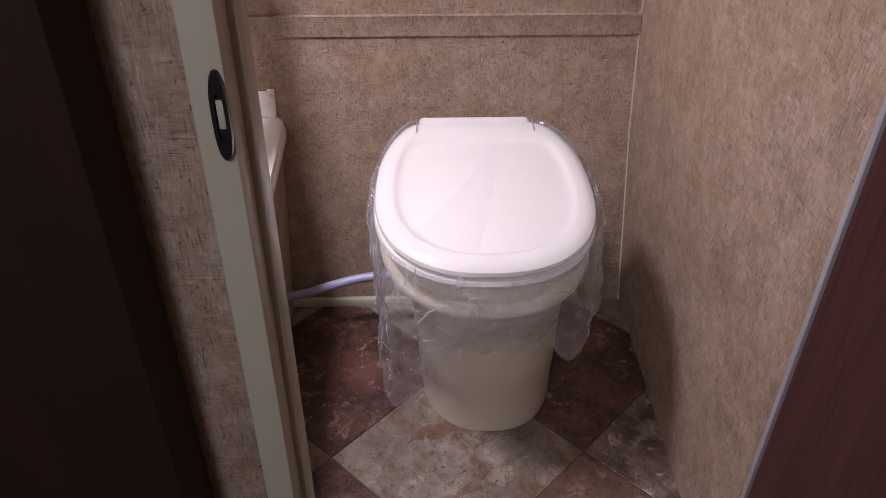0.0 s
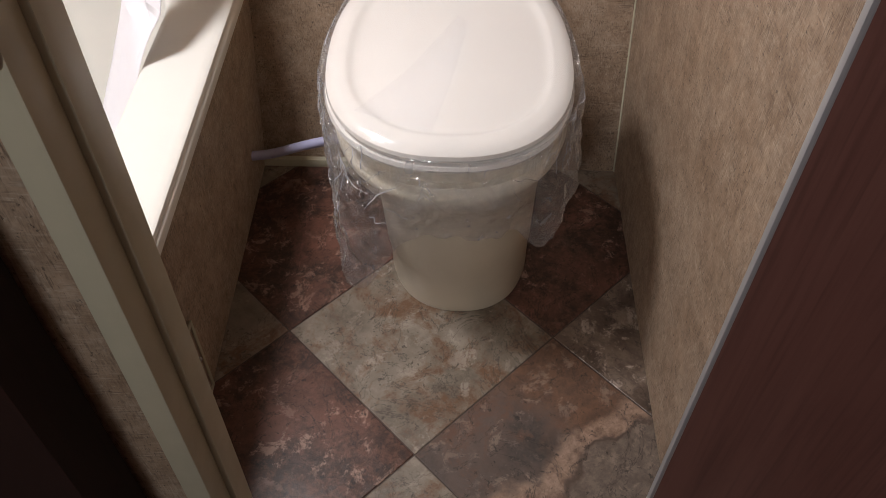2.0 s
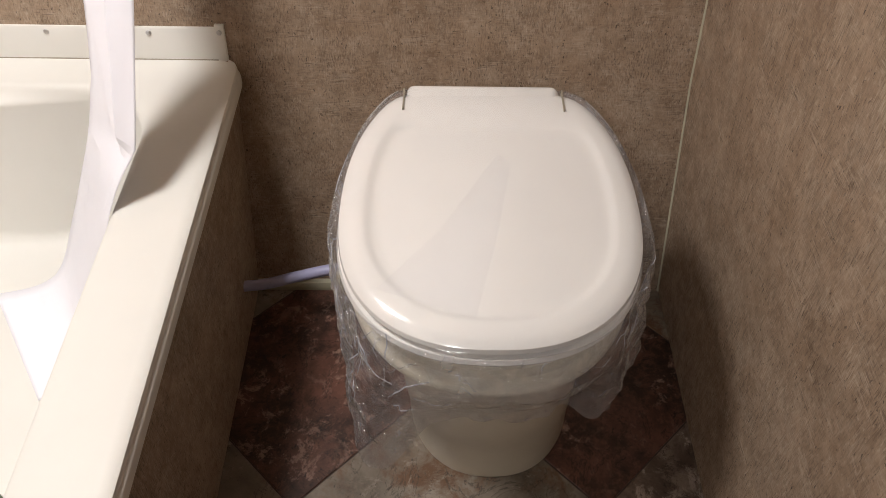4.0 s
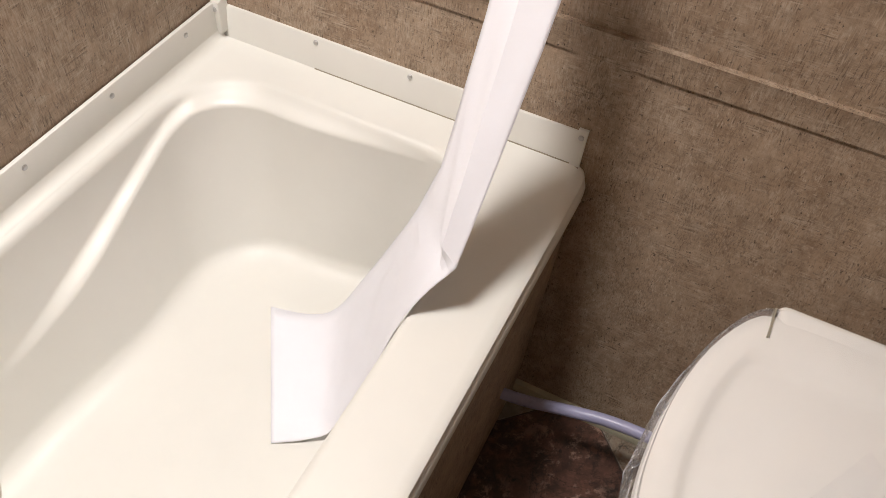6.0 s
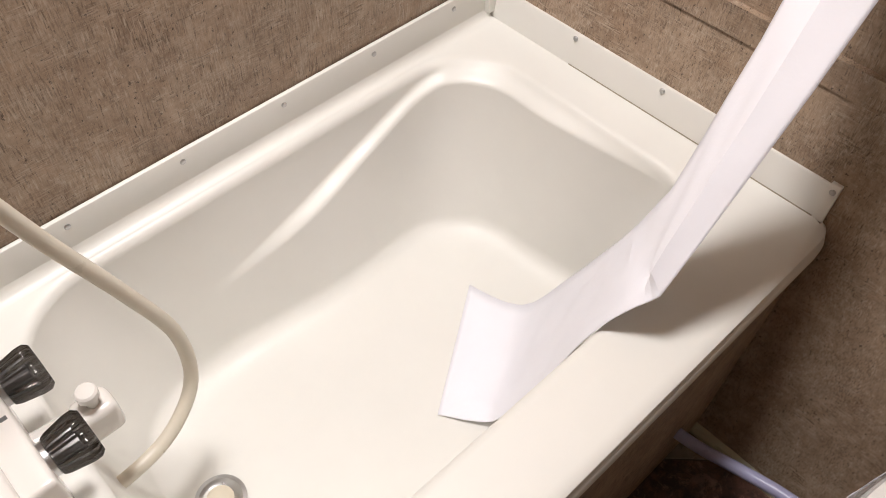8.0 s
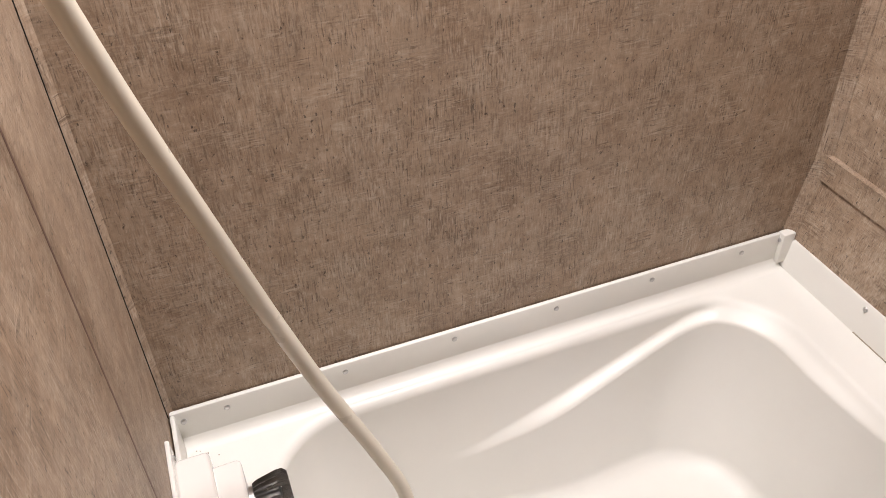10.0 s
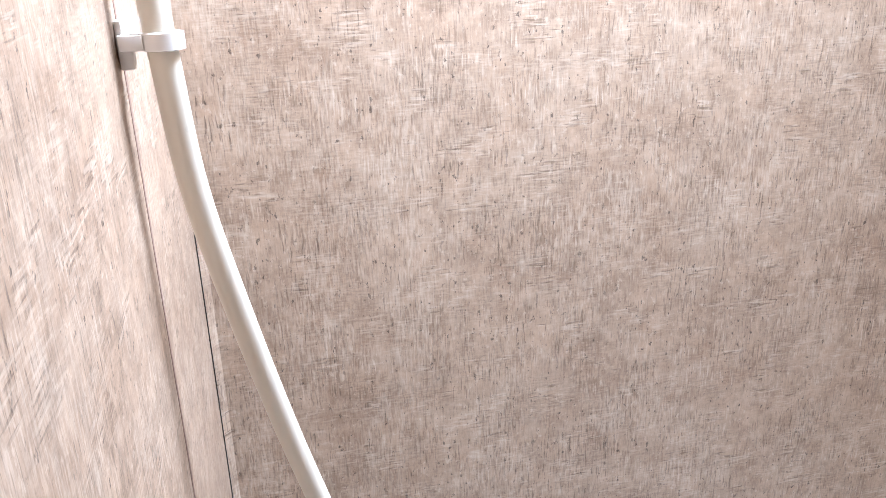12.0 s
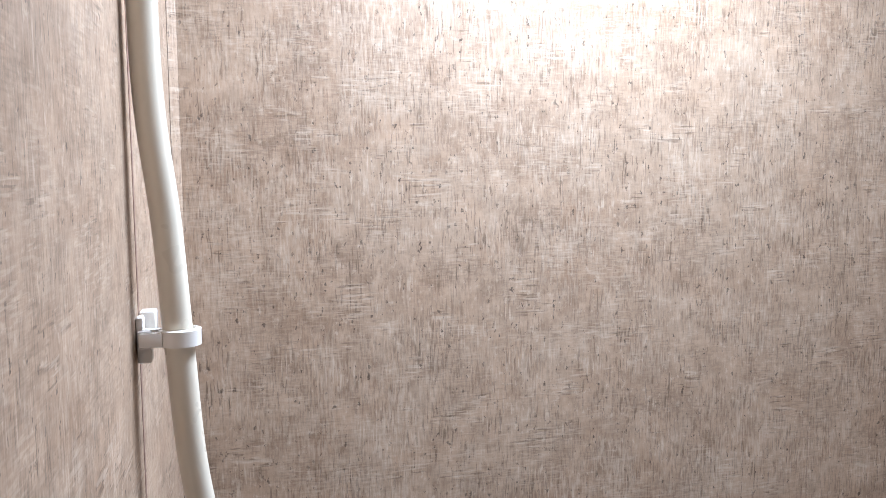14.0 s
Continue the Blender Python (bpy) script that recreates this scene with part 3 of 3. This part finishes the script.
def plastic_bag():
    """Clear film draped over the lid and hanging in folds."""
    n, rows = 260, 44
    rng = random.Random(4)
    folds = [(rng.uniform(0, 6.28), rng.randint(4, 13), rng.uniform(0.3, 1)) for _ in range(7)]
    bm = bmesh.new()
    rings = []
    for j in range(rows):
        ring = []
        for k in range(n):
            a = 2 * math.pi * k / n
            u, v = math.cos(a), math.sin(a)
            left = math.exp(-((a - 3.70) / 0.44) ** 4)
            right = math.exp(-((a - 5.92) / 0.36) ** 4)
            drop = 0.020 + 0.03 * smooth_step(0.5, 0.0, v) + 0.165 * smooth_step(0.1, -0.6, v) + 0.125 * left + 0.075 * right + 0.010 * math.sin(5 * a) + 0.004 * math.sin(19 * a + 1)
            wave = sum(w * math.sin(f * a + p) for p, f, w in folds) / 4
            if j < 7:
                g = -0.16 + j / 6 * 0.164
                z = 0.4972 + 0.0012 * wave
                z -= 0.006 * smooth_step(-0.03, 0.004, g)
                drop_z = 0.0
            else:
                q = (j - 6) / (rows - 7)
                g = 0.004 + 0.006 * smooth_step(0.5, -0.2, v) + 0.008 * q ** 0.5 * smooth_step(0.7, 0.1, v) + (0.004 + 0.017 * (left + right)) * wave * q ** 0.7 - 0.052 * smooth_step(0.3, 1.0, q) * (1 - left - right)
                z, drop_z = 0.489, drop * q
            px, py = lid_edge(a, g)
            where = Vector((px, py, (z - drop_z) * 0.7))
            crumple = (0.016 * (0.22 - abs(noise.noise(where * 22))) + 0.010 * (0.2 - abs(noise.noise(where * 52)))) * smooth_step(0.0, 0.03, drop_z) * smooth_step(0.55, 0.1, v) * (0.4 + 0.6 * max(left, right))
            ring.append((px + crumple * u, py + crumple * v, z + 0.006 + 0.09 * (py + 0.40) - drop_z))
        rings.append(ring)
    bag = thing("plastic_bag", "clear wrinkled plastic bag draped over the toilet lid", "plastic bag", (0.325, -0.4, 0.5))
    add_rings(bm, rings[:8], cap_first=True, cap_last=False)
    top = part("top_sheet", bm, FILM_TOP, bag, "taut clear film over the lid")
    skirt = bmesh.new()
    add_rings(skirt, rings[7:], cap_first=False, cap_last=False)
    side = part("skirt", skirt, FILM, bag, "crumpled clear film hanging in folds")
    for k in range(64):
        q = rng.choice((rng.gauss(0.585, 0.05), rng.gauss(0.60, 0.06), rng.gauss(0.94, 0.03), rng.uniform(0.52, 0.97)))
        # thin milky tubes paint glints along creases, most just under the lid's edge
        start, row = q * n, rng.choice((rng.uniform(7, 15), rng.uniform(8, rows - 12)))
        slant, fall, size = rng.gauss(0, 0.9), rng.uniform(0.3, 1.3), rng.randint(4, 9)
        line = []
        for step in range(size):
            jj, cc = min(rows - 1, int(row + step * fall)), int(start + step * slant + rng.uniform(-0.2, 0.2)) % n
            p = Vector(rings[jj][cc])
            if not line or (p - line[-1]).length > 0.002:
                line.append(p)
        if len(line) > 2:
            part("fold", tube(line, rng.choice((0.0003, 0.0004, 0.0006, 0.0008)), 6, 3), FILM_GLINT, side).visible_shadow = False
    bm = bmesh.new()

    def on_lid(x, y):
        return (x, y, 0.5060 + 0.09 * (y + 0.40))

    add_rings(bm, [[on_lid(0.335 + 0.004 * k, -0.33 - 0.004 * k) for k in range(5)], [on_lid(0.262 + 0.0165 * k, -0.455 - 0.004 * k) for k in range(5)], [on_lid(0.195 + 0.027 * k, -0.535 - 0.0095 * k) for k in range(5)]], False, False, closed=False)
    lap = part("overlap", bm, FILM_LAP, bag, "doubled film lapped over the lid")
    lap.visible_shadow = False
    top.visible_shadow = side.visible_shadow = False
    return bag


def paper_sleeve():
    """A long folded paper strip that hangs from above, breaks over the tub rim and lies in the basin."""
    def strip(hang, lie, per=8):
        """Straight runs down to the break, a soft curve below it."""
        pts = [Vector(p) for p in hang]
        out = []
        for p, q in zip(pts, pts[1:]):
            out += [p.lerp(q, k / per) for k in range(per)]
        return out + spline(lie, per)

    left = strip([(-0.205, 0.036, 0.960), (-0.195, -0.115, 0.700), (-0.198, -0.204, 0.530)], [(-0.198, -0.204, 0.530), (-0.240, -0.215, 0.410), (-0.300, -0.222, 0.271), (-0.348, -0.228, 0.172), (-0.393, -0.238, 0.138), (-0.460, -0.251, 0.1295)])
    right = strip([(-0.105, 0.040, 0.960), (-0.113, -0.150, 0.700), (-0.127, -0.300, 0.486)], [(-0.127, -0.302, 0.486), (-0.170, -0.338, 0.412), (-0.216, -0.380, 0.250), (-0.250, -0.405, 0.156), (-0.282, -0.427, 0.136), (-0.324, -0.452, 0.1295)])
    bm = bmesh.new()
    rings = []
    m = len(left)
    for i, (a, b) in enumerate(zip(left, right)):
        s = i / (m - 1)
        d = (left[min(i + 1, m - 1)] + right[min(i + 1, m - 1)] - left[max(i - 1, 0)] - right[max(i - 1, 0)]).normalized()
        nrm = (b - a).cross(d).normalized()
        if nrm.z < 0 and s > 0.5 or nrm.y > 0 and s <= 0.5:
            nrm = -nrm
        fold = 0.017 * (1 - smooth_step(0.275, 0.32, s))
        ridge = 0.46 + 0.36 * min(1, s / 0.29) ** 1.5
        row = []
        for k in range(17):
            u = k / 8 * ridge if k <= 8 else ridge + (k - 8) / 8 * (1 - ridge)
            crease = fold * min(u / ridge, (1 - u) / (1 - ridge))
            loose = smooth_step(1.0, 0.9, s) * (0.5 + 0.8 * math.exp(-((s - 0.42) / 0.16) ** 2))
            crease += 0.008 * (0.3 - abs(noise.noise(Vector((u * 2.6 + 4 * s, s * 11 - 1.5 * u, 1.0))))) * loose * smooth_step(0.0, 0.15, min(u, 1 - u) + 0.06)
            row.append(a.lerp(b, u) + nrm * crease)
        rings.append(row)
    add_rings(bm, rings, False, False, closed=False)
    me = mesh_of("paper_sleeve", bm, PAPER)
    me.set_sharp_from_angle(angle=radians(14))
    ob = tagged(new("paper_sleeve", me), "white folded paper sleeve hanging over the tub rim", "paper")
    mod = ob.modifiers.new("thickness", "SOLIDIFY")
    mod.thickness = 0.0005
    return ob


def tub_tap():
    """Two-handle plastic tub filler with smoked knobs and a diverter spout."""
    cx, z = -0.460, 0.489
    tap = thing("tub_tap", "white plastic tub tap with two smoked acrylic knobs", "tap", (cx, FRONT, z))
    part("backplate", box(cx - 0.135, cx + 0.135, FRONT, FRONT + 0.006, z - 0.058, z + 0.052, bevel=0.002), CHINA, tap)
    for sx in (-0.124, 0.124):
        part("screw", lathe([(0.004, 0), (0.004, 0.002), (0.002, 0.003)], pose(cx + sx, FRONT + 0.0055, z + 0.030, -90), 12), STEEL, tap)
    part("housing", box(cx - 0.112, cx + 0.112, FRONT + 0.005, FRONT + 0.046, z - 0.046, z + 0.042, bevel=0.007, segments=3), CHINA, tap)
    body = part("body", box(cx - 0.096, cx + 0.096, FRONT + 0.043, FRONT + 0.078, z - 0.052, z + 0.030, bevel=0.006, segments=3), CHINA, tap)
    for k, w in enumerate((0.007, 0.004, 0.004, 0.004, 0.007)):
        x = cx - 0.030 + k * 0.008
        part("print_mark", box(x, x + w * 0.7, FRONT + 0.066, FRONT + 0.066 + w, z + 0.0298, z + 0.0304), INK, body, "small grey print mark")
    for sx in (-0.051, 0.051):
        m = pose(cx + sx, FRONT + 0.076, z + 0.000, -90)
        part("collar", lathe([(0.019, 0), (0.019, 0.007), (0.012, 0.008)], m, 28), STEEL, tap)
        knob = part("knob", lathe([(0.012, 0.006), (0.020, 0.008), (0.0225, 0.014), (0.0265, 0.036), (0.0265, 0.044), (0.0225, 0.049), (0.020, 0.0475), (0.006, 0.046)], m, 120, flute=0.05, flutes=18), SMOKE, tap, "smoked clear fluted acrylic knob")
        knob.visible_shadow = False
        part("stem", lathe([(0.009, 0.008), (0.0105, 0.012), (0.0105, 0.036), (0.006, 0.038)], m, 24), STEEL, knob, "bright metal stem inside the knob")
    part("spout", tube([(cx, FRONT + 0.07, z - 0.042), (cx, FRONT + 0.112, z - 0.048), (cx, FRONT + 0.136, z - 0.054), (cx, FRONT + 0.152, z - 0.070)], 0.014, 20), CHINA, tap)
    part("spout_tip", box(cx - 0.018, cx + 0.018, FRONT + 0.118, FRONT + 0.162, z - 0.084, z - 0.036, bevel=0.009, segments=4), CHINA, tap)
    part("diverter", lathe([(0.007, 0), (0.007, 0.014), (0.0115, 0.016), (0.012, 0.025), (0.010, 0.0275), (0.004, 0.0285)], pose(cx, FRONT + 0.142, z - 0.038), 26), CHINA, tap)
    return tap


def shower_hose():
    pts = [(-0.430, -0.905, 0.450), (-0.440, -0.880, 0.330), (-0.455, -0.835, 0.292), (-0.468, -0.769, 0.295), (-0.490, -0.716, 0.330), (-0.497, -0.708, 0.42), (-0.5, -0.739, 0.526), (-0.5, -0.783, 0.649), (-0.492, -0.821, 0.775), (-0.475, -0.855, 0.905),
           (-0.458, -0.891, 1.045), (-0.442, -0.917, 1.165), (-0.428, -0.934, 1.260), (-0.42, -0.940, 1.345), (-0.42, -0.945, 1.422), (-0.42, -0.952, 1.489), (-0.42, -0.954, 1.553), (-0.42, -0.954, 1.70), (-0.42, -0.964, 1.80)]
    return solid("shower_hose", tube(pts, 0.0090, 18, 8), HOSE, "ivory vinyl shower hose looping down to the tap", "hose")


def hose_clip():
    clip = thing("hose_clip", "white plastic hose clip on the wall seam", "clip", (-0.43, FRONT, 1.353))
    part("base", box(-0.452, -0.424, FRONT, FRONT + 0.0045, 1.341, 1.365, bevel=0.0015), CHINA, clip)
    part("tab", box(-0.430, -0.420, FRONT + 0.001, FRONT + 0.0095, 1.337, 1.357, bevel=0.0015), CHINA, clip)
    part("tab", box(-0.448, -0.434, FRONT + 0.001, FRONT + 0.0110, 1.353, 1.367, bevel=0.0015), CHINA, clip)
    bm = bmesh.new()
    c = Vector((-0.42, -0.9395, 1.353))
    rings = []
    for k in range(37):
        a = math.radians(10 + 340 * k / 36)
        d = Vector((math.sin(a), -math.cos(a), 0))
        rings.append([c + d * r + Vector((0, 0, z)) for r, z in ((0.0095, -0.0055), (0.0128, -0.0048), (0.0128, 0.0048), (0.0095, 0.0055))])
    add_rings(bm, rings)
    part("ring", bm, CHINA, clip)
    for sx in (-0.4300, -0.4160):
        part("arm", box(sx, sx + 0.0060, FRONT + 0.003, -0.9490, 1.3485, 1.3575, bevel=0.0012), CHINA, clip)
    return clip


def water_tube():
    return solid("water_tube", tube([(-0.074, -0.196, 0.090), (-0.03, -0.194, 0.096), (0.04, -0.191, 0.118), (0.10, -0.188, 0.132), (0.17, -0.19, 0.140), (0.24, -0.2, 0.145)], 0.0095, 14), TUBE, "lilac water supply tube from apron to toilet", "tube")


def door_latch():
    latch = thing("door_latch", "black plastic door latch plate on the jamb", "latch", (0.0750, -1.0365, 0.965))
    bm = bmesh.new()
    ring = []
    for k in range(28):
        a = 2 * math.pi * k / 28
        ring.append((0.0750 + 0.0064 * math.copysign(abs(math.cos(a)) ** 0.8, math.cos(a)), 0.973 + 0.035 * math.copysign(abs(math.sin(a)) ** 0.75, math.sin(a))))
    add_rings(bm, [[(0.0750 + (x - 0.0750) * q, y, 0.973 + (z - 0.973) * q) for x, z in ring] for q, y in ((1, -1.0365), (1, -1.0395), (0.93, -1.042), (0.55, -1.042), (0.5, -1.0385))])
    part("plate", bm, BLACK, latch)
    part("strike", box(0.0728, 0.0778, -1.0400, -1.0375, 0.964, 0.986, bevel=0.0006), TRIM, latch, "pale strike inside the latch")
    return latch


def sliding_door():
    door = thing("sliding_door", "very dark espresso wood sliding door standing open on the hall side", "door", (-0.36, -1.07, 0))
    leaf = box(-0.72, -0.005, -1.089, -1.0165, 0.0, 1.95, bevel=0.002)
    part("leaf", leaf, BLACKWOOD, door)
    return door


def ceiling_light():
    lamp = thing("ceiling_light", "round white ceiling light above the tub", "lamp", (LAMP[0], LAMP[1], CEILING))
    part("rim", lathe([(0.185, 0.0), (0.185, -0.012), (0.172, -0.022), (0.168, -0.018), (0.168, -0.004)], pose(LAMP[0], LAMP[1], CEILING), 48), CEIL, lamp)
    part("diffuser", lathe([(0.167, -0.004), (0.167, -0.014), (0.09, -0.020), (0.0, -0.021)], pose(LAMP[0], LAMP[1], CEILING), 40), glow("lamp_glow", (1, 0.9, 0.78), 6.0), lamp)
    return lamp


def crumbs():
    """A few specks of building dust on the tub deck under the flange."""
    rng = random.Random(9)
    bm = bmesh.new()
    for _ in range(16):
        c = Vector((-0.655 + rng.gauss(0, 0.016), -0.935 + rng.gauss(0, 0.010), 0.4088))
        bmesh.ops.create_icosphere(bm, subdivisions=1, radius=rng.uniform(0.0007, 0.0018), matrix=Matrix.Translation(c) @ Matrix.Diagonal((1, rng.uniform(0.6, 1.3), 0.5, 1)))
    return solid("crumbs", bm, SEAM, "brown dust specks lying on the tub deck", "dust", "stuff")


bathtub()
crumbs()
toilet()
plastic_bag()
paper_sleeve()
tub_tap()
shower_hose()
hose_clip()
water_tube()
door_latch()
sliding_door()
ceiling_light()

# ---- floor tiles, laid on the diagonal ----
floor = bpy.data.objects["floor"]
SIDE = 0.3335
HALF = SIDE / 2 ** 0.5
bm = bmesh.new()
e = SIDE / 2 - 0.0012
add_rings(bm, [[(-e, -e, -0.001), (e, -e, -0.001), (e, e, -0.001), (-e, e, -0.001)], [(-e, -e, -0.0003), (e, -e, -0.0003), (e, e, -0.0003), (-e, e, -0.0003)], [(-e + 0.0012, -e + 0.0012, 0.0004), (e - 0.0012, -e + 0.0012, 0.0004), (e - 0.0012, e - 0.0012, 0.0004), (-e + 0.0012, e - 0.0012, 0.0004)]])
tile_mesh = {}
base_mesh = mesh_of("tile", bm, LIGHT_TILE, smooth=False)
for key, mat in (("light", LIGHT_TILE), ("dark", DARK_TILE), ("mixed", MIXED_TILE), ("crackle", CRACKLE_TILE)):
    me = base_mesh.copy()
    me.materials[0] = mat
    tile_mesh[key] = me
BOUNDS = (("x", HALL_RIGHT, 1), ("x", HALL_LEFT - 0.01, -1), ("y", HALL_BACK - 0.01, -1), ("y", -0.06, 1))
for i in range(-6, 5):
    for j in range(-10, 4):
        if (i + j) % 2:
            continue
        x, y = 0.2815 + i * HALF, -0.553 + j * HALF
        if x - HALF > HALL_RIGHT or x + HALF < HALL_LEFT or y - HALF > -0.1 or y + HALF < HALL_BACK or (x < -0.30 and y > -0.9):
            continue
        kind = "light" if i % 2 == 0 else ("mixed" if (i, j) == (1, -1) else "dark")
        if (i, j) in ((2, 0), (0, -2), (-2, -4)):
            kind = "crackle" if (i, j) == (2, 0) else "light"
        m = pose(x, y, 0, 0, 0, 315 if (i, j) == (2, 0) else 45)
        me = tile_mesh[kind]
        cuts = [(axis, at, way) for axis, at, way in BOUNDS if way * ((x if axis == "x" else y) + way * HALF - at) > 0]
        if cuts:
            bm = bmesh.new()
            bm.from_mesh(me)
            for axis, at, way in cuts:
                co = m.inverted() @ Vector((at, y, 0) if axis == "x" else (x, at, 0))
                no = m.to_3x3().inverted() @ Vector((way, 0, 0) if axis == "x" else (0, way, 0))
                bmesh.ops.bisect_plane(bm, geom=bm.verts[:] + bm.edges[:] + bm.faces[:], plane_co=co, plane_no=no, clear_outer=True)
            me = me.copy()
            bm.to_mesh(me)
            bm.free()
            if not me.polygons:
                continue
        ob = new("tile", me)
        ob.matrix_world = m
        ob.parent = floor
